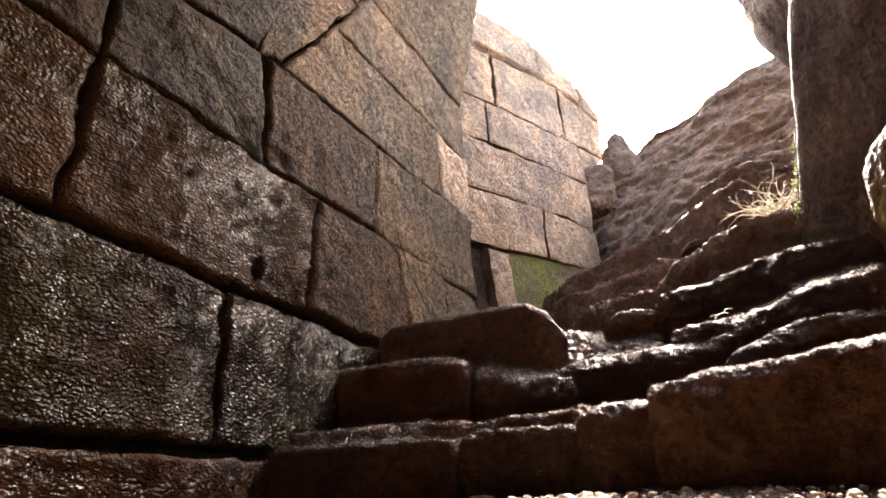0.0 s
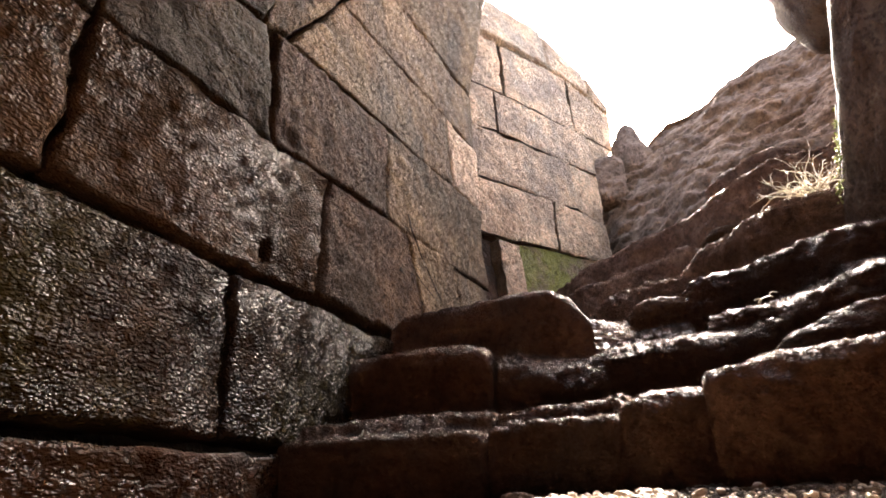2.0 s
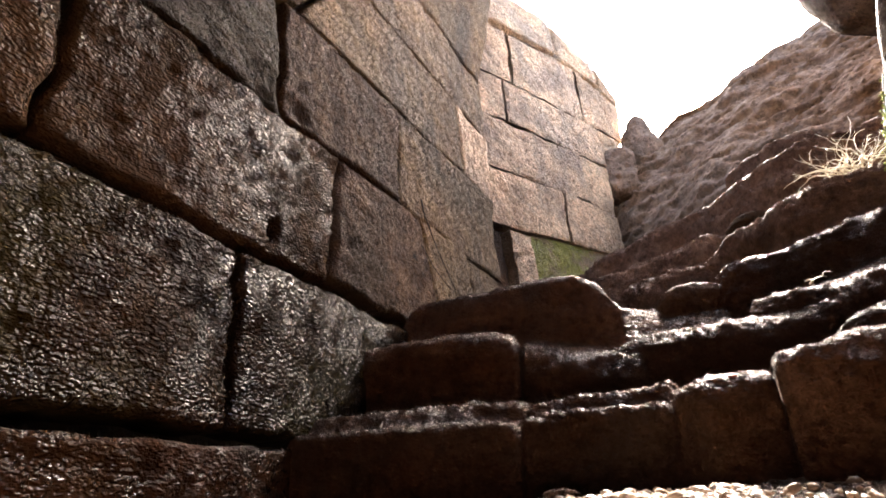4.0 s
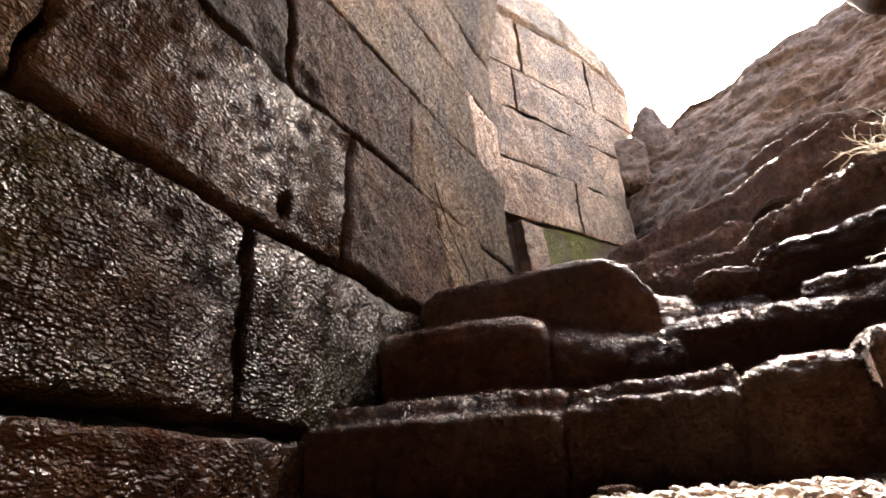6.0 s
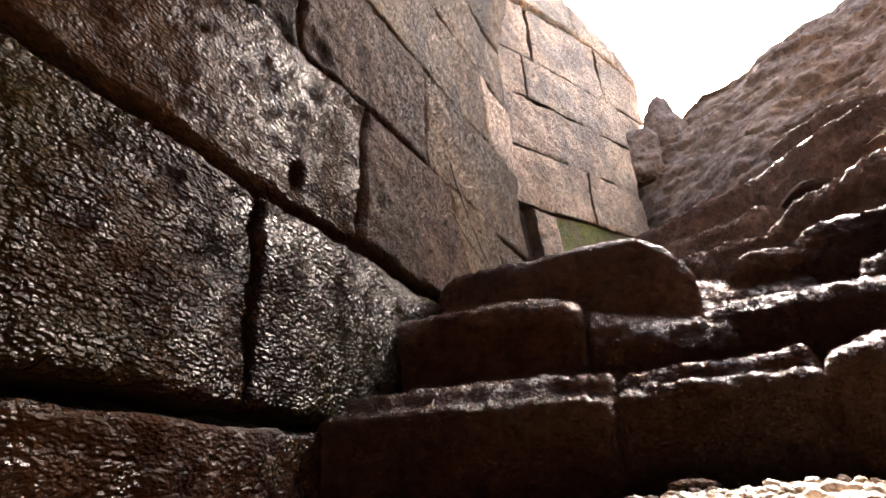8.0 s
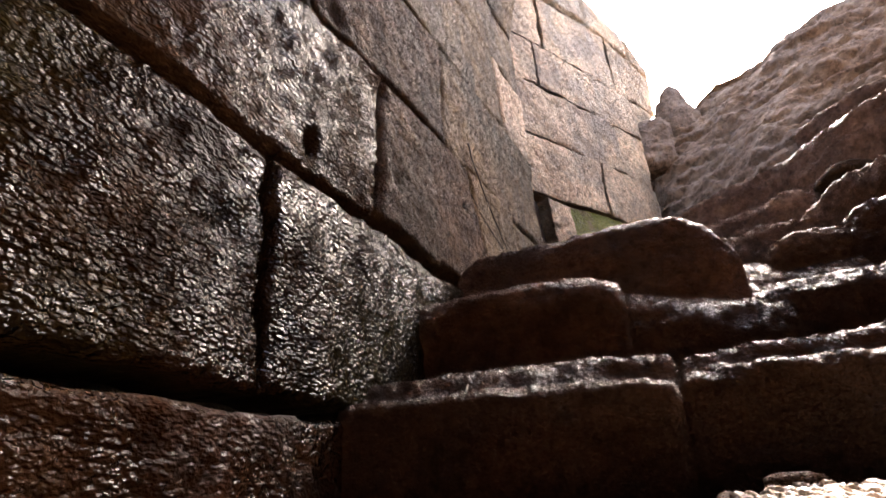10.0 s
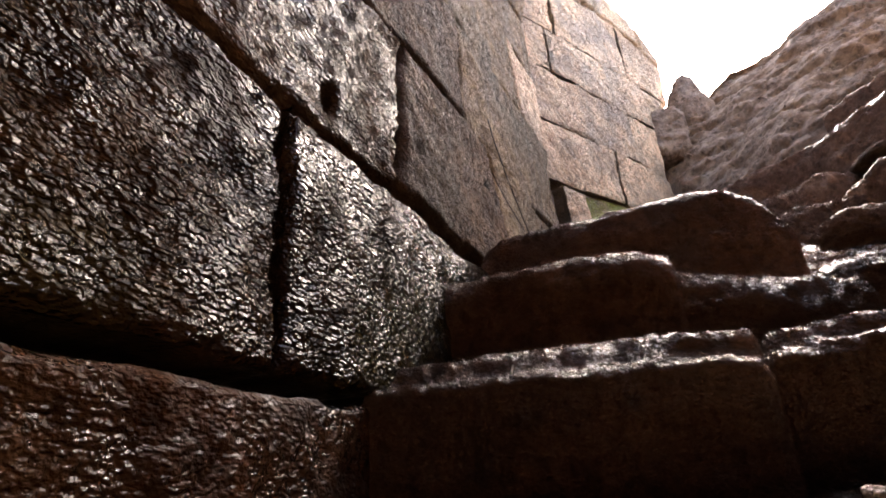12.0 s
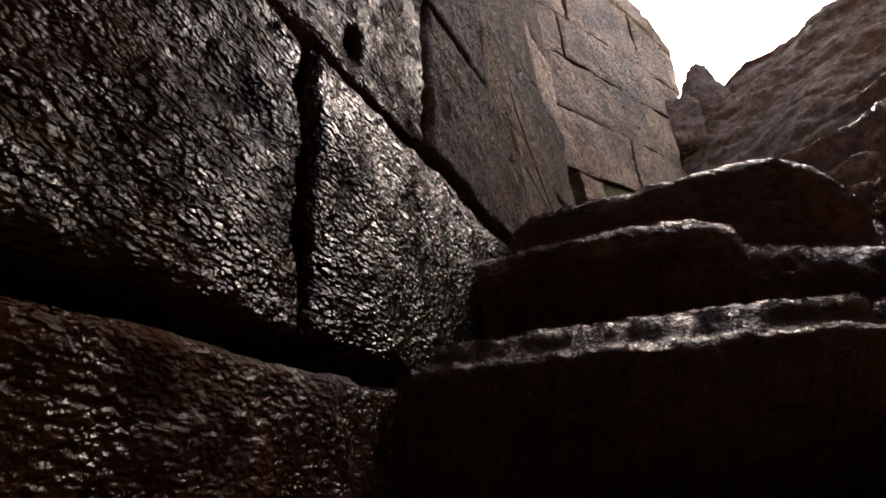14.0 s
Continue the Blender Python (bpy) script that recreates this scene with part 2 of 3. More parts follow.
LEAF = plain("small_leaf", (0.16, 0.19, 0.04), 0.5, (0.3, 0.3, 0.08))
ROOT = plain("dark_root", (0.05, 0.035, 0.025), 0.7)
RED = plain("red_petal", (0.3, 0.07, 0.06), 0.5)


# ---- mesh helpers ----
def empty(name):
    return new(name)


def solid(name, verts, faces, mat, parent=None, smooth=True):
    me = bpy.data.meshes.new(name)
    me.from_pydata([tuple(v) for v in verts], [], faces)
    me.update()
    me.materials.append(mat)
    if smooth:
        me.polygons.foreach_set("use_smooth", [True] * len(me.polygons))
    ob = new(name, me)
    ob.parent = parent
    return ob


def sheet_faces(nu, nv):
    return [(i * nv + j, (i + 1) * nv + j, (i + 1) * nv + j + 1, i * nv + j + 1) for i in range(nu - 1) for j in range(nv - 1)]


def box(name, low, high, mat, parent=None):
    (a, b, c), (d, e, f) = low, high
    v = [(x, y, z) for x in (a, d) for y in (b, e) for z in (c, f)]
    return solid(name, v, [(0, 1, 3, 2), (4, 6, 7, 5), (0, 4, 5, 1), (2, 3, 7, 6), (0, 2, 6, 4), (1, 5, 7, 3)], mat, parent, False)


def long_wall(y, z, out):
    """A place on the battered long wall: out metres in front of its face."""
    return np.stack([-1.155 - 0.065 * z + out, y, z], -1)


def far_wall(y, z, out):
    """The farther wall, turned toward the stair."""
    x = (-2.49 + 0.43 * y - 0.08 * z) / 0.9
    return np.stack([x + 0.9 * out, y - 0.43 * out, z], -1)


def block(wall, face, tl, tr, br, bl, mat, proud=0.0, cell=0.014, gap=0.001, rough=1.0, round_off=0.007, lean=0.0, hollows=(), seed=0):
    """One hewn block of a wall, from its four corners (along, up) on the wall's face; lean: how much farther out its top is."""
    tl, tr, br, bl = (np.array(c, float) for c in (tl, tr, br, bl))
    gap = max(gap, 0.25 * cell) if mat in (WALL_WET, WALL_FOOT) else (0.0055 if face is far_wall else 0.0035)
    nu = max(6, int(np.linalg.norm(tr - tl) / cell))
    nv = max(6, int(np.linalg.norm(tl - bl) / cell))
    u, v = np.meshgrid(np.linspace(0, 1, nu), np.linspace(0, 1, nv), indexing="ij")
    u, v = u.ravel(), v.ravel()
    wide, high = np.linalg.norm(tr - tl), np.linalg.norm(tl - bl)
    gu, gv = gap / wide, gap / high
    us, vs = gu + (1 - 2 * gu) * u, gv + (1 - 2 * gv) * v
    flat = (bl * ((1 - us) * (1 - vs))[:, None] + br * (us * (1 - vs))[:, None] + tr * (us * vs)[:, None] + tl * ((1 - us) * vs)[:, None])
    p = face(flat[:, 0], flat[:, 1], np.zeros(len(u)))
    edge = np.minimum(np.minimum(u, 1 - u) * wide, np.minimum(v, 1 - v) * high)
    near_edge = np.clip(1 - edge / 0.06, 0, 1)
    flat = flat + near_edge[:, None] * np.stack([fractal(p, 9, 3, 31), fractal(p, 9, 3, 57)], -1) * 0.011
    soft = round_off * (1.1 + 0.7 * bumps(p, 6, 12 + seed) + 0.5 * np.clip(bumps(p, 14, 15 + seed), 0, 1))
    out = proud + lean * v + rough * (0.009 * fractal(p, 3.2, 3, 3 + seed) + 0.0045 * fractal(p, 19, 5, 5, 0.65))
    out = out - soft * np.clip(1 - edge / soft, 0, 1) ** 2
    for y0, z0, ry, rz, deep in hollows:
        d = ((flat[:, 0] - y0) / ry) ** 2 + ((flat[:, 1] - z0) / rz) ** 2
        out = out - deep * np.clip(1.35 - d, 0, 1)
    front = face(flat[:, 0], flat[:, 1], out)
    ring = [i * nv for i in range(nu)] + [(nu - 1) * nv + j for j in range(1, nv)] + [i * nv + nv - 1 for i in range(nu - 2, -1, -1)] + [j for j in range(nv - 2, 0, -1)]
    back = face(flat[ring, 0], flat[ring, 1], out[ring] * 0 + min(0.0, proud) - 0.16)
    n = len(front)
    faces = [f[::-1] for f in sheet_faces(nu, nv)] if face is far_wall else [f for f in sheet_faces(nu, nv)]
    k = len(ring)
    faces += [(ring[a], n + a, n + (a + 1) % k, ring[(a + 1) % k]) for a in range(k)]
    return solid("stone_block", np.vstack([front, back]), faces, mat, wall)


def along(points, n):
    """n points at even steps along a smoothed line."""
    pts = np.array(points, float)
    s = np.r_[0, np.cumsum(np.linalg.norm(np.diff(pts, axis=0), axis=1))]
    t = np.linspace(0, s[-1], n)
    line = np.stack([np.interp(t, s, pts[:, i]) for i in range(3)], -1)
    for _ in range(max(1, n // 30)):
        line[1:-1] = (line[:-2] + 2 * line[1:-1] + line[2:]) / 4
    return line, t, s[-1]


def step_stone(stair, edge, depth, height, mat, nose=0.05, rise=0.02, rough=1.0, cell=0.012, seed=0, end=0.016, lip=0.0):
    """A worn step stone: its rounded front edge follows the line, its tread runs back and up a little.
    lip: a second, lower ledge worn into the nose."""
    edge = [(x, y, z + (0.45 if y > 2.3 else 0.18) * nose) for x, y, z in edge]
    line, t, total = along(edge, max(10, int(sum(math.dist(a, b) for a, b in zip(edge, edge[1:])) / cell)))
    n = len(line)
    tangent = np.gradient(line[:, :2], axis=0)
    tangent /= np.linalg.norm(tangent, axis=1)[:, None]
    tangent = tangent * 0.5 + np.array((0.5, 0.0))
    tangent /= np.linalg.norm(tangent, axis=1)[:, None]
    inward = np.stack([-tangent[:, 1], tangent[:, 0]], -1)
    foot = height - nose - (lip + 0.02 if lip else 0.0)
    profile = [(-0.01, -height)] + [(-0.004, -height + foot * (k / 26) ** 0.75) for k in range(1, 26)]
    if lip:
        profile += [(0.022 * (1 - math.cos(a)), -lip - 0.022 + 0.022 * math.sin(a)) for a in np.linspace(0, 1.4, 6)]
        profile += [(0.02 + 0.045 * k / 10, -lip + lip * (0.12 * k / 10 + 0.7 * (k / 10) ** 3)) for k in range(1, 11)]
        profile += [(0.07 + nose * k / 5, -lip * 0.18 * (1 - k / 5) ** 2) for k in range(6)]
    else:
        profile += [(nose * (1 - math.cos(a)), -nose + nose * math.sin(a)) for a in np.linspace(0, math.pi / 2, 10)]
    start = profile[-1][0]
    profile += [(start + (depth - start) * (k / 30) ** 1.5, rise * (k / 30) ** 1.5) for k in range(1, 31)]
    profile += [(depth, -height)]
    prof = np.array(profile)
    if lip:
        prof[:, 0] -= 0.06
    m = len(prof)
    u, w = np.repeat(np.arange(n), m), np.tile(np.arange(m), n)
    close = np.minimum(t, total - t)[u]
    tuck = end * np.clip(1 - close / end, 0, 1) ** 2
    back = np.clip(prof[w, 0], 0, None)
    fwd = prof[w, 0] + tuck * 0.8 * (prof[w, 0] < depth * 0.5)
    p = np.empty((n * m, 3))
    p[:, :2] = line[u, :2] + inward[u] * fwd[:, None]
    p[:, 2] = line[u, 2] + prof[w, 1] - tuck * (prof[w, 1] > -nose - lip - 0.02)
    live = (w > 0) & (w < m - 1)
    layered = p * np.array((0.55, 1.0, 1.5))
    big, small = fractal(layered, 5, 3, 70 + seed), fractal(layered, 24, 4, 90 + seed, 0.6)
    grit = fractal(p, 62, 3, 130 + seed, 0.6)
    crag = 0.5 - np.abs(fractal(layered, 11, 4, 150 + seed, 0.6))
    edgy = np.clip(1 - np.abs(prof[w, 1] + 0.02) / 0.09, 0, 1)
    push = rough * (0.011 * big + 0.003 * small + 0.003 * grit + 0.006 * edgy * crag + 0.003 * edgy * (0.4 - np.abs(fractal(layered, 33, 3, 170 + seed, 0.6)))) * live
    p[:, :2] -= inward[u] * push[:, None] * 0.8
    p[:, 2] += push * 0.7 * (prof[w, 1] > -height * 0.7)
    p[:, 2] += rough * 0.0045 * fractal(p * np.array((1, 2.5, 1)), 12, 4, 44 + seed, 0.62) * (back > 0.0) * live
    faces = [f[::-1] for f in sheet_faces(n, m)]
    faces += [(i * m, (i + 1) * m, (i + 1) * m + m - 1, i * m + m - 1)[::-1] for i in range(n - 1)]
    faces += [tuple(range(m)), tuple((n - 1) * m + j for j in range(m - 1, -1, -1))]
    return solid("step_stone", p, faces, mat, stair)


def boulder(name, centre, radii, mat, turn=0.0, power=2.6, rough=1.0, cells=90, seed=0, flute=0.0, parent=None, shear=0.0):
    """A broken rock: a blunt ellipsoid with lumps, ledges and grain."""
    nu, nv = cells * 2, cells
    a, b = np.meshgrid(np.linspace(0, 2 * math.pi, nu, endpoint=False), np.linspace(-math.pi / 2 + 0.01, math.pi / 2 - 0.01, nv), indexing="ij")
    a, b = a.ravel(), b.ravel()
    d = np.stack([np.cos(a) * np.cos(b), np.sin(a) * np.cos(b), np.sin(b)], -1)
    r = (np.abs(d) ** power).sum(1) ** (-1 / power)
    p = d * r[:, None] * np.array(radii)
    size = min(radii)
    q = p + np.array(centre)
    stretched = q * np.array((1, 1, 1 - 0.7 * flute))
    push = rough * size * (0.16 * fractal(stretched, 1.6 / size * 0.5, 3, seed) + 0.07 * np.abs(fractal(stretched, 2.6 / size, 4, 9 + seed, 0.6)) + 0.02 * fractal(stretched, 9 / size, 3, 21 + seed))
    p = p + d * push[:, None]
    p[:, 0] += shear * p[:, 2]
    c, s = math.cos(radians(turn)), math.sin(radians(turn))
    p = np.stack([p[:, 0] * c - p[:, 1] * s, p[:, 0] * s + p[:, 1] * c, p[:, 2]], -1) + np.array(centre)
    faces = [(i * nv + j, (i + 1) % nu * nv + j, (i + 1) % nu * nv + j + 1, i * nv + j + 1) for i in range(nu) for j in range(nv - 1)]
    faces += [tuple(i * nv for i in range(nu - 1, -1, -1)), tuple(i * nv + nv - 1 for i in range(nu))]
    return solid(name, p, faces, mat, parent)


# ---- the long wall ----
wall_1 = tagged(box("wall_1", (-1.95, -2.2, -0.3), (-1.49, 3.08, 4.9), BACKING), "tall leaning wall of huge close-fitted wet stone blocks", "wall", kind="structure")
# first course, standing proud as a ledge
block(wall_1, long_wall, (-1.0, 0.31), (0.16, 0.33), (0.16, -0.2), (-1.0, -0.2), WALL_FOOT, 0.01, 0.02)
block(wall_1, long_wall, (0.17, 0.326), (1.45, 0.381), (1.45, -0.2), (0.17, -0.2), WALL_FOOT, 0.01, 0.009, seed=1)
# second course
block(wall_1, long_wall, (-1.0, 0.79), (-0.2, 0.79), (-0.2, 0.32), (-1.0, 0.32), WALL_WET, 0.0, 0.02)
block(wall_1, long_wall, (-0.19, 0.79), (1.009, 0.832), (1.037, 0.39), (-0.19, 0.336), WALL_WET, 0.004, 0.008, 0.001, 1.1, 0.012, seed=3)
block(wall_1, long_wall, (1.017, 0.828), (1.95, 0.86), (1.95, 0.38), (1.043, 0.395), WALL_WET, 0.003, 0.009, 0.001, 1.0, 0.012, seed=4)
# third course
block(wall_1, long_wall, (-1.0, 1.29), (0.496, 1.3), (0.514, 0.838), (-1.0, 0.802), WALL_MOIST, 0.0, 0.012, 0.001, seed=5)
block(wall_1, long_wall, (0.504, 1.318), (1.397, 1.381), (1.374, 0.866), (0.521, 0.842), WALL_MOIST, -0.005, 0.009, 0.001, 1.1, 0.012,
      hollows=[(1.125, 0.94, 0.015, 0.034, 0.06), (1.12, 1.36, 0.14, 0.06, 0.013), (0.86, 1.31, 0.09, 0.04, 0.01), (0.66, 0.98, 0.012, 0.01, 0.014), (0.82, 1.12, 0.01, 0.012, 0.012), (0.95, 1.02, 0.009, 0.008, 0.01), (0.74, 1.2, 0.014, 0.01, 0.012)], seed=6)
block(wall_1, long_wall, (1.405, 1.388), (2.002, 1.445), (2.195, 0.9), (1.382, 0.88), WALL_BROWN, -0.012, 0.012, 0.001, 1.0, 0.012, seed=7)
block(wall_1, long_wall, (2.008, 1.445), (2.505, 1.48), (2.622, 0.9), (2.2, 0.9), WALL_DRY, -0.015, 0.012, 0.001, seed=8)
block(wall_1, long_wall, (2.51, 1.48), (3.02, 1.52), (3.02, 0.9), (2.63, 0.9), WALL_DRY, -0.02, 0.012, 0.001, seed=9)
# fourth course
block(wall_1, long_wall, (-1.0, 1.8), (0.478, 1.69), (0.498, 1.318), (-1.0, 1.308), WALL_SHADED, -0.010, 0.016, 0.001, seed=10)
block(wall_1, long_wall, (0.482, 1.685), (1.01, 1.832), (1.112, 1.356), (0.504, 1.313), WALL_SHADED, -0.012, 0.011, 0.001, hollows=[(1.08, 1.41, 0.13, 0.07, 0.014)], seed=11)
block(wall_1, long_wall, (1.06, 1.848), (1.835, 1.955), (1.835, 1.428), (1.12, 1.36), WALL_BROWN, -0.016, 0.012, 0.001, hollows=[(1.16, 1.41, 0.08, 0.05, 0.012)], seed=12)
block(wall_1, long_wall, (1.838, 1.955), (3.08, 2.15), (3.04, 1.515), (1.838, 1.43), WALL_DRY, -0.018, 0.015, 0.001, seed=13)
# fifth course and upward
block(wall_1, long_wall, (-1.0, 2.5), (0.3, 2.5), (0.478, 1.7), (-1.0, 1.81), WALL_SHADED, -0.016, 0.016, 0.001, seed=21)
block(wall_1, long_wall, (0.305, 2.5), (1.17, 2.42), (0.995, 1.85), (0.482, 1.7), WALL_SHADED, -0.018, 0.014, 0.001, seed=14)
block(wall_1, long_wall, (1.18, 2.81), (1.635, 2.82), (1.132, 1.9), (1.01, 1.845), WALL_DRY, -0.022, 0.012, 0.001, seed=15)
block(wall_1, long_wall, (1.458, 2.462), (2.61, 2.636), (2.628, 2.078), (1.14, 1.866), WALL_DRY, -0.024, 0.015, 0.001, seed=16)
# End block in the lightened warm stone.
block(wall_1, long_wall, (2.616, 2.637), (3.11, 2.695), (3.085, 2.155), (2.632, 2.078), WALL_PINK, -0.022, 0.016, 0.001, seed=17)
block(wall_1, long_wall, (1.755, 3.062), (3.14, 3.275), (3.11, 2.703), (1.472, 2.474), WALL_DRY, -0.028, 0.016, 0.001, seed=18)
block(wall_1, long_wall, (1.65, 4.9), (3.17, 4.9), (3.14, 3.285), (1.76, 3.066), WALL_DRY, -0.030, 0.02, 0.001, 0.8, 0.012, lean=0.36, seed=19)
block(wall_1, long_wall, (-1.0, 4.9), (1.645, 4.9), (1.645, 2.825), (-1.0, 2.505), WALL_SHADED, -0.020, 0.03, 0.001, lean=0.1, seed=20)

# ---- the farther wall ----
wall_2 = tagged(empty("wall_2"), "weathered wall of warm squared stone blocks, top broken and sloping", "wall", kind="structure")
back_verts = []
for y, z in ((3.1, 0.9), (4.7, 0.9), (4.72, 2.6), (4.82, 3.3), (5.15, 3.95), (5.36, 4.45), (5.0, 4.95), (4.4, 5.1), (3.1, 5.0)):
    back_verts.append(far_wall(np.array([y]), np.array([z]), np.array([-0.1]))[0])
front_n = len(back_verts)
back_verts += [v + np.array((-0.55, 0.25, 0.0)) for v in back_verts]
solid("core", back_verts, [tuple(range(front_n)), tuple(range(2 * front_n - 1, front_n - 1, -1))] + [(i, i + front_n, (i + 1) % front_n + front_n, (i + 1) % front_n) for i in range(front_n)], BACKING, wall_2, False)
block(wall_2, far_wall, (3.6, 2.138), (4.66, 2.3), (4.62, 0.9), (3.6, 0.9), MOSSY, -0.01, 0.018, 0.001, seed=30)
# Darker block stands in for the upright stone's shaded left side.
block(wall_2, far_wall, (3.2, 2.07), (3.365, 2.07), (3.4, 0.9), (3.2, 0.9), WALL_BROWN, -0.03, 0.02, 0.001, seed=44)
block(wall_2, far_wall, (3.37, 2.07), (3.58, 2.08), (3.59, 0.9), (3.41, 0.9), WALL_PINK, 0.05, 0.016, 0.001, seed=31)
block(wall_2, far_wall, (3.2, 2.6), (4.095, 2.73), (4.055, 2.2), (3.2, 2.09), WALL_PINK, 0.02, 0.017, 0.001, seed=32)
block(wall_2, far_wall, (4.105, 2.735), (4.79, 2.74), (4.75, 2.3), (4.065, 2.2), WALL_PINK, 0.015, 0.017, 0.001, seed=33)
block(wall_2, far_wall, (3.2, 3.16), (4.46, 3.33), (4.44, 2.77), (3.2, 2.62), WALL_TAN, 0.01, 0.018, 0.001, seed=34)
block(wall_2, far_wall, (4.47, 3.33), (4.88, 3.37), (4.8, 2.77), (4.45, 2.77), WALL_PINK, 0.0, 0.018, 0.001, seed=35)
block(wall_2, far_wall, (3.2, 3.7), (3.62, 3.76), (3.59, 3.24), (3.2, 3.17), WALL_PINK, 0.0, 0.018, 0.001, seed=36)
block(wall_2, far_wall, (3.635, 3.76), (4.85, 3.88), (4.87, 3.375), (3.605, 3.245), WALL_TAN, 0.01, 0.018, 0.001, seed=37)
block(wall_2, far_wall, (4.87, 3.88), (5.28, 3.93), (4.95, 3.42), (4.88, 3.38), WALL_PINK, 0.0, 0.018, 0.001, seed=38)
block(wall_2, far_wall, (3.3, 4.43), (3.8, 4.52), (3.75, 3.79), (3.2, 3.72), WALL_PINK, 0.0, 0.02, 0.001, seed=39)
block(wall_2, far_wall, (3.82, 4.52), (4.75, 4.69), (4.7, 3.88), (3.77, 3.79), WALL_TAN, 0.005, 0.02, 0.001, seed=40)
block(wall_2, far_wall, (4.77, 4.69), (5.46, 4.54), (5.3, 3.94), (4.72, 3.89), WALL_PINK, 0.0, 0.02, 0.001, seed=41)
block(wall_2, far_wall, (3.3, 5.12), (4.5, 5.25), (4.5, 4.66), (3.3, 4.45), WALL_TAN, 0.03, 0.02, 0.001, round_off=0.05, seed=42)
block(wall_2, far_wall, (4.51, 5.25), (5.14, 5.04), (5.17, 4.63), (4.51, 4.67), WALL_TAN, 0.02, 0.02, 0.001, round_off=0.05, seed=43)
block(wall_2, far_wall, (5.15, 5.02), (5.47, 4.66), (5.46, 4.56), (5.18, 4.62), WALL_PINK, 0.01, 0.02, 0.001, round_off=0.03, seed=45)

# ---- the stair ----
stairs = tagged(empty("stairs"), "steep worn stair of dark wet rough stone slabs", "stairs", kind="structure")
# lowest tread, in front of the first riser
step_stone(stairs, [(-1.2, 0.98, 0.18), (-0.75, 0.97, 0.195), (-0.45, 0.93, 0.216), (-0.2, 0.9, 0.228), (0.0, 0.88, 0.231), (1.0, 0.83, 0.237)], 0.5, 0.5, GRIT, 0.05, 0.045, 1.0, 0.007, seed=1)
# first step
step_stone(stairs, [(-1.21, 1.31, 0.45), (-0.9, 1.33, 0.457), (-0.615, 1.36, 0.452)], 0.45, 0.5, STEP, 0.03, 0.03, 1.0, 0.006, seed=2, lip=0.055)
step_stone(stairs, [(-0.618, 1.37, 0.447), (-0.45, 1.36, 0.458), (-0.30, 1.34, 0.462)], 0.45, 0.5, STEP, 0.05, 0.05, 1.3, 0.006, seed=3, lip=0.04)
step_stone(stairs, [(-0.31, 1.3, 0.44), (-0.24, 1.25, 0.452), (-0.12, 1.27, 0.45)], 0.4, 0.5, STEP, 0.04, 0.03, 1.0, 0.006, seed=4)
step_stone(stairs, [(-0.13, 1.2, 0.468), (0.05, 1.19, 0.498), (0.3, 1.18, 0.512), (0.9, 1.16, 0.516)], 0.5, 0.55, STEP, 0.045, 0.03, 1.0, 0.006, seed=5)
# second step
step_stone(stairs, [(-1.23, 1.56, 0.705), (-1.0, 1.555, 0.705), (-0.78, 1.57, 0.705), (-0.705, 1.6, 0.675)], 0.5, 0.5, STEP, 0.045, 0.03, 0.9, 0.006, seed=6)
step_stone(stairs, [(-0.715, 1.65, 0.685), (-0.55, 1.68, 0.65), (-0.38, 1.7, 0.61)], 0.35, 0.45, RUBBLE, 0.06, 0.12, 1.4, 0.006, seed=7)
step_stone(stairs, [(-0.52, 1.75, 0.63), (-0.4, 1.74, 0.676), (-0.23, 1.73, 0.674), (-0.1, 1.72, 0.68), (-0.01, 1.71, 0.694), (0.12, 1.68, 0.722)], 0.32, 0.46, RUBBLE, 0.05, 0.1, 1.2, 0.006, seed=8)
step_stone(stairs, [(-0.09, 1.85, 0.765), (0.06, 1.75, 0.745), (0.24, 1.58, 0.752), (0.45, 1.545, 0.77), (0.9, 1.52, 0.77)], 0.3, 0.5, STEP, 0.05, 0.12, 1.5, 0.007, seed=9)
step_stone(stairs, [(0.02, 1.57, 0.59), (0.08, 1.55, 0.625), (0.18, 1.53, 0.65), (0.3, 1.5, 0.65), (0.7, 1.48, 0.64)], 0.3, 0.4, STEP, 0.04, 0.02, 1.2, 0.012, seed=10)
# third step: one long humped slab beside the wall, and rubble next to it
step_stone(stairs, [(-1.23, 1.83, 0.9), (-1.16, 1.84, 0.95), (-0.9, 1.85, 0.962), (-0.7, 1.85, 0.974), (-0.58, 1.86, 0.968), (-0.5, 1.87, 0.925), (-0.44, 1.9, 0.84)], 0.5, 0.55, STEP, 0.04, -0.02, 0.9, 0.006, seed=11)
step_stone(stairs, [(-0.5, 1.95, 0.8), (-0.35, 1.98, 0.78), (-0.12, 2.0, 0.79)], 0.3, 0.4, RUBBLE, 0.05, 0.14, 1.6, 0.011, seed=12)
# upper steps, fanning round toward the rock face
step_stone(stairs, [(-0.17, 2.17, 0.965), (-0.11, 2.13, 1.012), (0.02, 2.09, 1.008), (0.15, 1.97, 0.998), (0.32, 1.86, 0.995), (0.9, 1.84, 1.005)], 0.7, 0.5, STEP, 0.045, 0.03, 1.5, 0.007, seed=13)
step_stone(stairs, [(-0.15, 2.68, 1.25), (-0.02, 2.49, 1.285), (0.08, 2.34, 1.27), (0.21, 2.14, 1.272), (0.45, 2.1, 1.286), (0.9, 2.1, 1.286)], 0.7, 0.5, STEP_DRY, 0.045, 0.03, 1.6, 0.008, seed=14)
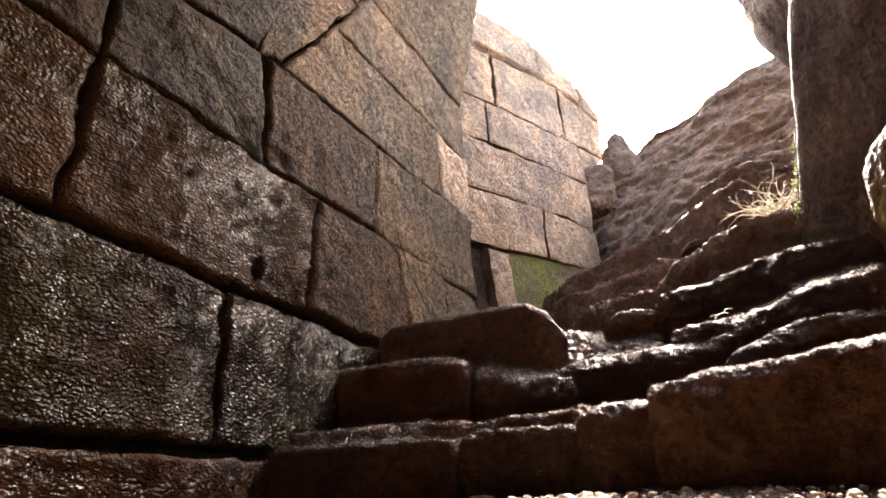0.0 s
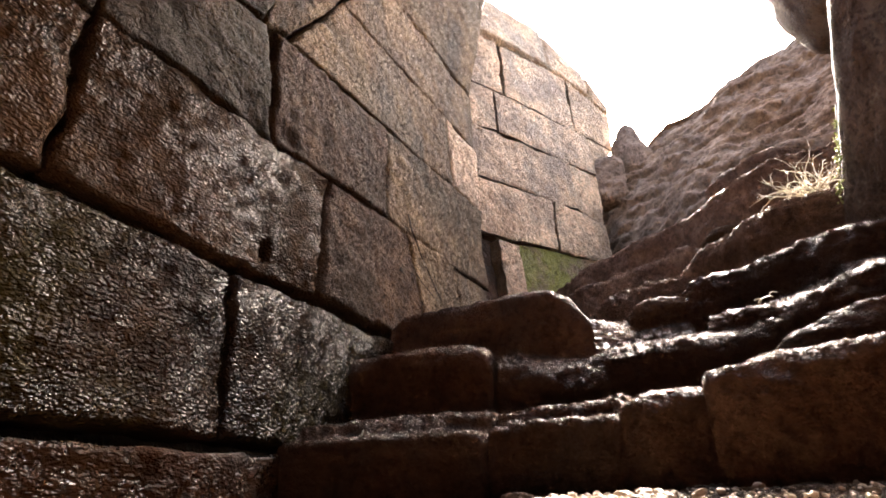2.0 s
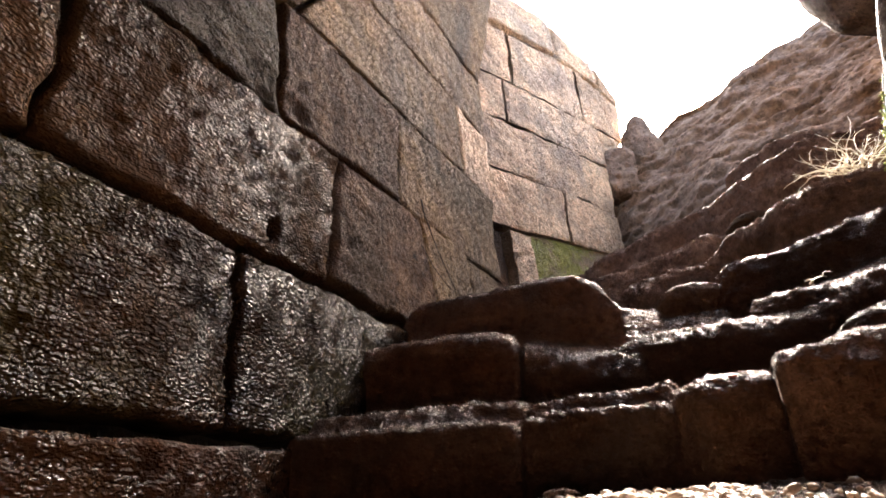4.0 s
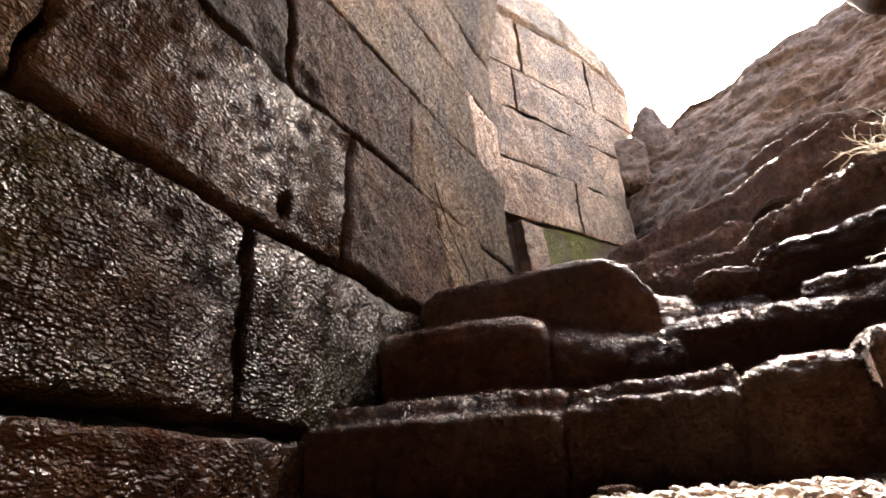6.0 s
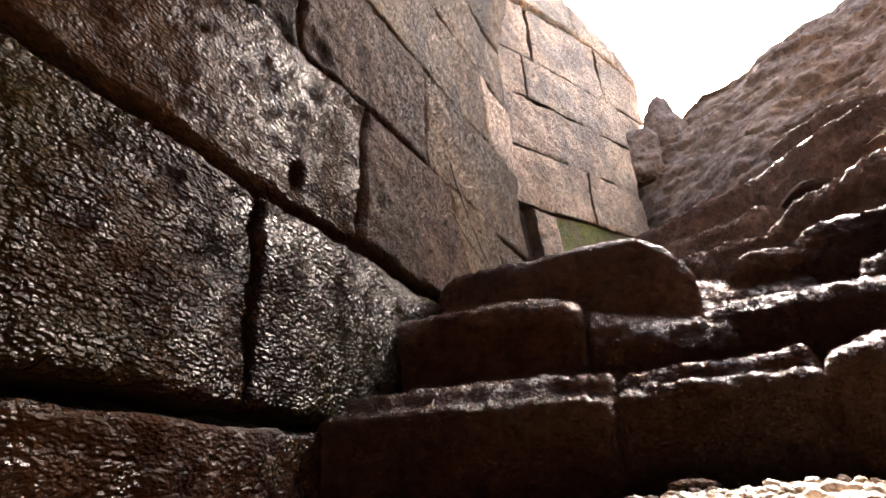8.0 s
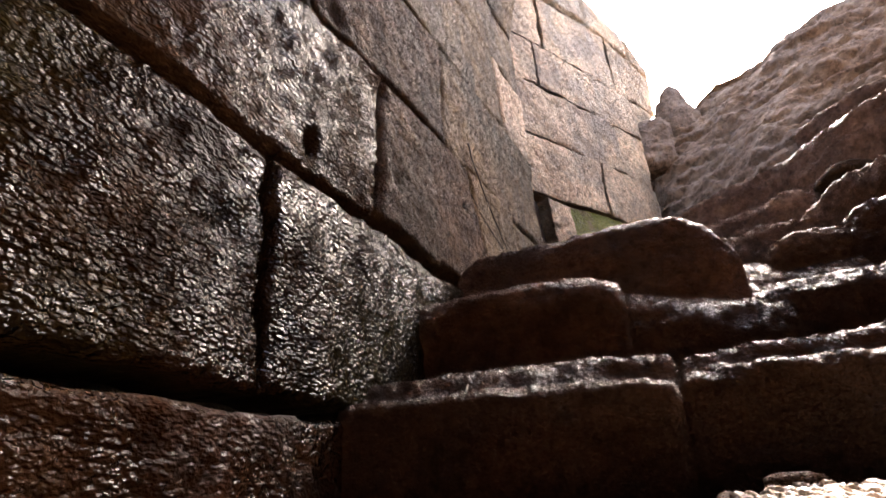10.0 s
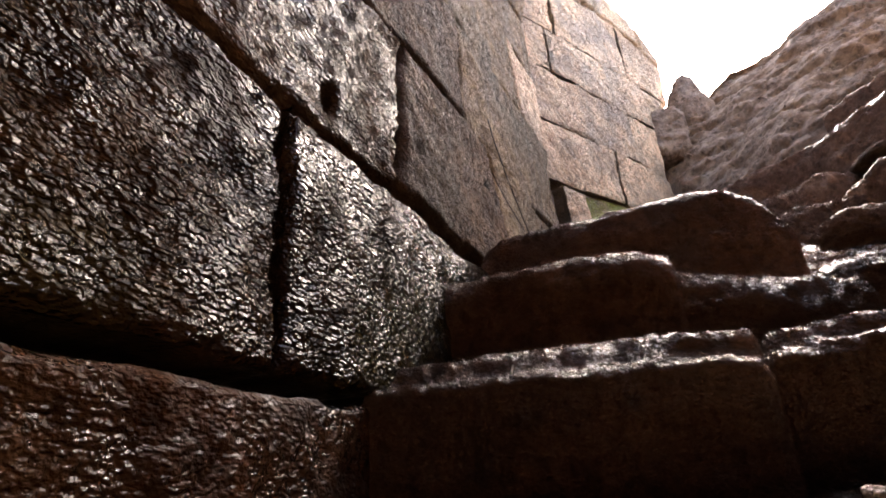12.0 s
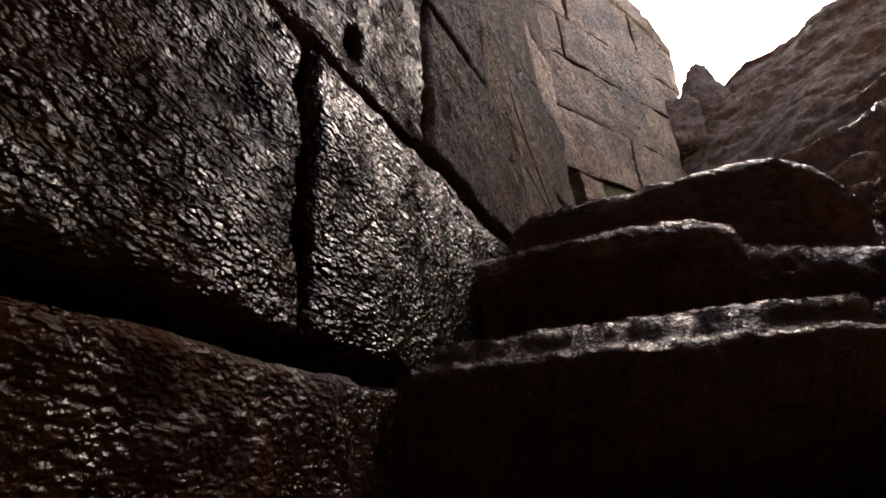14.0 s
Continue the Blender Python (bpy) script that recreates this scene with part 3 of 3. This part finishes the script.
step_stone(stairs, [(-0.68, 2.87, 1.15), (-0.44, 2.69, 1.2), (-0.3, 2.6, 1.2), (-0.03, 2.56, 1.2)], 0.7, 0.7, STEP_DRY, 0.06, 0.03, 1.9, 0.009, seed=15)
step_stone(stairs, [(-0.95, 3.38, 1.46), (-0.72, 3.2, 1.5), (-0.42, 3.1, 1.505), (-0.1, 2.92, 1.5), (0.06, 2.96, 1.48)], 0.7, 0.7, STEP_DRY, 0.06, 0.03, 1.9, 0.009, seed=16)
step_stone(stairs, [(-1.05, 3.78, 1.7), (-0.78, 3.51, 1.745), (-0.43, 3.32, 1.765), (-0.11, 3.19, 1.795), (0.1, 2.92, 1.79), (0.36, 2.71, 1.78), (0.9, 2.7, 1.78)], 0.8, 0.8, STEP_DRY, 0.06, 0.04, 1.9, 0.010, seed=17)
step_stone(stairs, [(0.09, 3.45, 2.1), (0.3, 3.26, 2.14), (0.48, 3.14, 2.135), (0.7, 3.27, 2.11), (1.1, 3.3, 2.1)], 0.8, 0.8, STEP_DRY, 0.06, 0.04, 1.9, 0.010, seed=18)


# ---- ground: floor, bank behind the stair, and the land above it ----
def bank():
    xs = np.concatenate([np.linspace(-30, -1.6, 12), np.linspace(-1.5, 2.6, 190), np.linspace(2.8, 30, 12)])
    vs = np.concatenate([np.linspace(0, 1.25, 150), np.linspace(1.3, 14, 14)])
    x, v = np.meshgrid(xs, vs, indexing="ij")
    x, v = x.ravel(), v.ravel()
    foot = np.interp(x, (-1.5, -0.3, 0.4, 1.2, 2.6), (1.5, 1.6, 1.9, 2.3, 3.0))
    ridge = np.interp(x, (-1.5, -0.75, -0.62, -0.24, -0.12, 0.02, 0.2, 0.46, 0.62, 0.8, 1.2, 2.6), (3.45, 3.6, 3.77, 3.88, 3.99, 4.12, 4.13, 4.18, 4.28, 4.38, 4.55, 5.3))
    z = np.where(v < 1, foot + (ridge - foot) * np.clip(v, 0, 1) ** 0.85, ridge + 0.25 * np.minimum(v - 1, 0.3))
    start = np.interp(x, (-1.2, -0.75, -0.45, 0.0, 0.5), (5.0, 4.9, 4.45, 3.9, 3.75))
    y = start + (5.25 - start) * v + 0.25 * np.clip(v - 1, 0, None) ** 2
    p = np.stack([x, y, z], -1)
    near = np.clip(1.6 - np.abs(x) * 0.3, 0.2, 1)
    ledge = np.abs(fractal(p * np.array((0.5, 0.5, 2.2)), 2.6, 4, 211, 0.62))
    lump = (0.11 * fractal(p, 1.5, 3, 201) - 0.1 * ledge + 0.025 * np.abs(fractal(p, 7, 4, 231, 0.6)) + 0.012 * fractal(p, 19, 4, 221, 0.65)) * near
    p[:, 1] -= lump * np.where(v < 1, 1, 0.4)
    p[:, 2] += 0.25 * lump * np.where(v < 1, 0.6, 1)
    return solid("ground", p, sheet_faces(len(xs), len(vs)), EARTH)


tagged(bank(), "steep bank of dark earth and rock with thin moss", "bank", kind="structure")
xs, ys = np.linspace(-1.6, 2.2, 110), np.linspace(-2.3, 5.6, 240)
gx, gy = (g.ravel() for g in np.meshgrid(xs, ys, indexing="ij"))
fp = np.stack([gx, gy, gx * 0], -1)
fp[:, 2] = 0.02 * fractal(fp, 4, 4, 301)
tagged(solid("floor", fp, sheet_faces(110, 240), FLOOR), "uneven unseen stone floor at the stair foot, pale to bounce light", "floor", kind="structure")

# ---- rock on the other side, and added unseen walls and roof that block sky light ----
rock_face = tagged(boulder("rock_face", (1.54, 1.20, 3.15), (0.7, 0.45, 2.4), CLIFF, -55, 14.0, 0.45, 190, 5, 0.8, shear=0.34), "tall dark overhanging rock face with pale streaks", "rock face", kind="structure")
tagged(boulder("overhang", (1.53, 2.85, 3.98), (0.83, 0.55, 1.42), CLIFF, 0, 4.0, 0.5, 90, 9, 0.5), "rounded grey rock overhanging the stair", "rock", kind="structure")
tagged(boulder("boulder", (0.9, 1.46, 0.92), (0.46, 0.16, 0.22), LICHENED, 5, 3.0, 0.6, 110, 13), "brown lichened boulder resting on the steps", "boulder")
tagged(boulder("boulder", (-0.22, 2.24, 0.905), (0.13, 0.09, 0.075), STEP_DRY, 8, 2.9, 1.2, 60, 17), "small reddish brown stone lying on the stair", "stone")
tagged(boulder("flat_stone", (0.12, 2.92, 1.515), (0.12, 0.1, 0.032), WALL_BROWN, 25, 4.0, 0.8, 50, 19, shear=0.5), "pale worn flat slab lying askew on the upper steps", "stone slab")
tagged(boulder("rock", (-0.405, 5.2, 3.73), (0.195, 0.13, 0.43), EARTH, 10, 1.6, 1.5, 60, 23), "pointed rock standing on the bank's edge", "rock")
tagged(boulder("rock", (-0.66, 5.04, 3.36), (0.18, 0.16, 0.29), EARTH, 12, 3.6, 1.5, 60, 25), "dark rough rock at the end of the wall", "rock")
# Added out of view: side, back and roof slabs that limit the sky light.
tagged(boulder("wall_3", (1.95, -0.3, 2.3), (0.85, 2.2, 2.9), ENCLOSURE, 0, 5, 0.2, 60, 31, 0.5), "unseen rough rock side, added to cut sky light from the right", "wall", kind="structure")
tagged(box("wall_4", (-1.95, -2.7, -0.3), (2.4, -2.2, 3.2), ENCLOSURE), "unseen stone back wall, added to close off light from behind", "wall", kind="structure")
tagged(box("ceiling", (-1.95, -2.7, 2.55), (2.4, 1.15, 3.0), ENCLOSURE), "unseen stone slab overhead, added to keep sky light off the stair foot", "ceiling", kind="structure")


# ---- small things ----
def tube(path, radius, sides=5, taper=0.3):
    """Vertices and faces of a thin round stem along the path."""
    pts = [Vector(q) for q in path]
    verts, faces = [], []
    for i, q in enumerate(pts):
        d = (pts[min(i + 1, len(pts) - 1)] - pts[max(i - 1, 0)]).normalized()
        a = d.orthogonal().normalized()
        b = d.cross(a)
        r = radius * (1 - (1 - taper) * i / (len(pts) - 1))
        verts += [q + (a * math.cos(2 * math.pi * k / sides) + b * math.sin(2 * math.pi * k / sides)) * r for k in range(sides)]
    for i in range(len(pts) - 1):
        faces += [(i * sides + k, i * sides + (k + 1) % sides, (i + 1) * sides + (k + 1) % sides, (i + 1) * sides + k) for k in range(sides)]
    faces += [tuple(range(sides - 1, -1, -1)), tuple((len(pts) - 1) * sides + k for k in range(sides))]
    return verts, faces


def wander(start, direction, length, steps, bend, droop, dice):
    q, d, out = Vector(start), Vector(direction).normalized(), [Vector(start)]
    for _ in range(steps):
        d = (d + Vector((dice.uniform(-bend, bend), dice.uniform(-bend, bend), dice.uniform(-bend, bend) - droop))).normalized()
        q = q + d * (length / steps)
        out.append(q.copy())
    return out


def dry_shrub():
    """Bleached wiry stems that lean out of a crack over the step's edge."""
    dice = random.Random(4)
    shrub = tagged(empty("dry_shrub"), "bleached wiry dry shrub growing from a stair crack", "shrub")
    shrub.location = (0.37, 2.2, 1.3)
    for i in range(34):
        side = dice.uniform(-1.0, 0.45)
        path = wander((dice.uniform(-0.06, 0.05), dice.uniform(-0.05, 0.05), 0.0), (side, dice.uniform(-0.5, 0.2), dice.uniform(0.1, 0.75)), dice.uniform(0.12, 0.25), 10, 0.5, 0.06, dice)
        verts, faces = tube(path, 0.0026, 4)
        for at in (4, 6, 7):
            if dice.random() < 0.75:
                v2, f2 = tube(wander(path[at], path[at] - path[at - 1] + Vector((dice.uniform(-0.03, 0.03), 0, dice.uniform(-0.02, 0.03))), dice.uniform(0.03, 0.07), 4, 0.35, 0.0, dice), 0.0011, 3)
                faces += [tuple(k + len(verts) for k in f) for f in f2]
                verts = verts + v2
        solid("stem", verts, faces, STRAW, shrub)
    tuft, tuft_faces = [], []
    for i in range(26):
        v2, f2 = tube(wander((dice.uniform(-0.09, 0.07), dice.uniform(-0.05, 0.05), 0.0), (dice.uniform(-1, 0.8), dice.uniform(-0.6, 0.2), dice.uniform(0.2, 0.7)), dice.uniform(0.05, 0.11), 5, 0.2, 0.12, dice), 0.0012, 3)
        tuft_faces += [tuple(k + len(tuft) for k in f) for f in f2]
        tuft += v2
    tagged(solid("grass_tuft", tuft, tuft_faces, STRAW, shrub), "yellow dry grass tuft", kind="stuff")


def creeper():
    """Small leaved plant that hangs down the edge of the rock face."""
    dice = random.Random(9)
    plant = tagged(empty("creeper"), "thin green creeper hanging on the dark rock face", "plant")
    rim = np.array([v.co for v in rock_face.data.vertices])
    path = []
    for z in (1.5, 1.44, 1.37, 1.3, 1.23, 1.16):
        band = rim[np.abs(rim[:, 2] - z) < 0.03]
        q = band[np.argmin(band[:, 0] - 0.22 * band[:, 1])]
        path.append(tuple(q + np.array((-0.004, -0.012, 0.0))))
    verts, faces = tube(path, 0.003, 5)
    solid("stem", verts, faces, ROOT, plant)
    for i in range(110):
        k = dice.betavariate(2, 1.6) * (len(path) - 1.001)
        a, b = Vector(path[int(k)]), Vector(path[int(k) + 1])
        q = a.lerp(b, k % 1) + Vector((-abs(dice.gauss(0.0, 0.008)), dice.gauss(-0.012, 0.012), dice.gauss(0, 0.01)))
        w = dice.uniform(0.004, 0.009)
        turn = Euler((dice.uniform(0, 3), dice.uniform(0, 3), dice.uniform(0, 6))).to_matrix()
        shape = [(-w, 0, 0), (0, -w * 0.6, w * 0.2), (w, 0, 0), (0, w * 0.6, w * 0.2), (0, 0, w * 0.45)]
        solid("leaf", [q + turn @ Vector(c) for c in shape], [(0, 1, 4), (1, 2, 4), (2, 3, 4), (3, 0, 4), (3, 2, 1, 0)], LEAF, plant)


def roots():
    dice = random.Random(2)
    for a, b, r in (((-1.235, 1.94, 1.5), (-1.2, 2.22, 1.16), 0.0025), ((-1.23, 1.95, 1.27), (-1.2, 2.17, 1.14), 0.002)):
        n = 12
        path = [Vector(a).lerp(Vector(b), k / n) + Vector((0.006, dice.uniform(-0.006, 0.006) - 0.04 * math.sin(math.pi * k / n), 0)) for k in range(n + 1)]
        verts, faces = tube(path, r, 5, 0.6)
        tagged(solid("root", verts, faces, ROOT), "thin dark dead root hanging on the stone wall", "root", "dead roots")


def twigs():
    """A pale sliver on the first step, a curled dry root on the wet ridge, and a withered sprig in a hole of the wall."""
    verts, faces = tube([(-0.958, 1.296, 0.398), (-0.957, 1.294, 0.412), (-0.953, 1.298, 0.43)], 0.0028, 6, 0.5)
    tagged(solid("wood_sliver", verts, faces, STRAW), "thin pale wood sliver stuck to the wet step's edge", "twig")
    curl = [(0.04 + 0.06 * k / 16 + 0.01 * math.sin(k * 0.8), 1.735 - 0.012 * math.cos(k * 0.5), 0.763 + 0.006 * math.sin(k * 0.9 + 0.6) + 0.0012 * k) for k in range(17)]
    verts, faces = tube(curl, 0.0022, 6, 0.4)
    tagged(solid("dry_root", verts, faces, STRAW), "curled pale dry root lying on the wet stones", "root")
    dice = random.Random(12)
    sprig = tagged(empty("withered_sprig"), "withered dark sprig growing from the stone wall", "plant")
    sprig.location = (-1.235, 1.9, 1.195)
    for i in range(11):
        path = wander((0, 0, 0), (dice.uniform(0.3, 1), dice.uniform(-1, 1), dice.uniform(-0.8, 0.8)), dice.uniform(0.02, 0.045), 5, 0.4, 0.05, dice)
        verts, faces = tube(path, 0.0018, 4)
        solid("stem", verts, faces, ROOT, sprig)


def gravel():
    """Wet pebbles and grit strewn over the lowest tread."""
    dice = random.Random(6)
    verts, faces = [], []
    ball = bmesh.new()
    bmesh.ops.create_icosphere(ball, subdivisions=2, radius=1.0)
    pebble_verts = [v.co.copy() for v in ball.verts]
    pebble_faces = [[v.index for v in f.verts] for f in ball.faces]
    ball.free()
    for i in range(2000):
        # Pebbles crowd the left, their density standing in for a sunlit patch.
        x = dice.uniform(-0.58, -0.2) if dice.random() < 0.85 else dice.uniform(-0.2, 0.75)
        y = dice.uniform(0.88, 1.18)
        r = min(0.014, 0.002 + dice.expovariate(1 / 0.0022))
        z = 0.045 * (y - 0.88) / 0.5 + r * 0.15 - 0.008 + np.interp(x, (-0.75, -0.45, -0.2, 0.0, 1.0), (0.212, 0.234, 0.246, 0.249, 0.257))
        turn = Euler((dice.uniform(-0.5, 0.5), dice.uniform(-0.5, 0.5), dice.uniform(0, 6.3))).to_matrix()
        base = len(verts)
        size = Vector((r * dice.uniform(0.8, 1.4), r * dice.uniform(0.7, 1.1), r * dice.uniform(0.45, 0.85)))
        for q in pebble_verts:
            q = q * dice.uniform(0.8, 1.12)
            verts.append(Vector((x, y, z)) + turn @ Vector((q.x * size.x, q.y * size.y, q.z * size.z)))
        faces += [tuple(base + k for k in f) for f in pebble_faces]
    tagged(solid("gravel", verts, faces, PEBBLE, None), "small wet pebbles and grit on the lowest tread", "gravel", kind="stuff")


dry_shrub()
creeper()
roots()
twigs()
gravel()
tagged(boulder("petal", (-0.19, 1.275, 0.452), (0.009, 0.006, 0.004), RED, 20, 2.0, 0.6, 10, 41), "small red petal lying on the wet step", "petal")
tagged(boulder("stone_chip", (-0.505, 1.2, 0.256), (0.034, 0.016, 0.012), STEP_DRY, 12, 2.6, 0.8, 24, 47), "flat pale stone chip lying at the foot of the step", "stone")
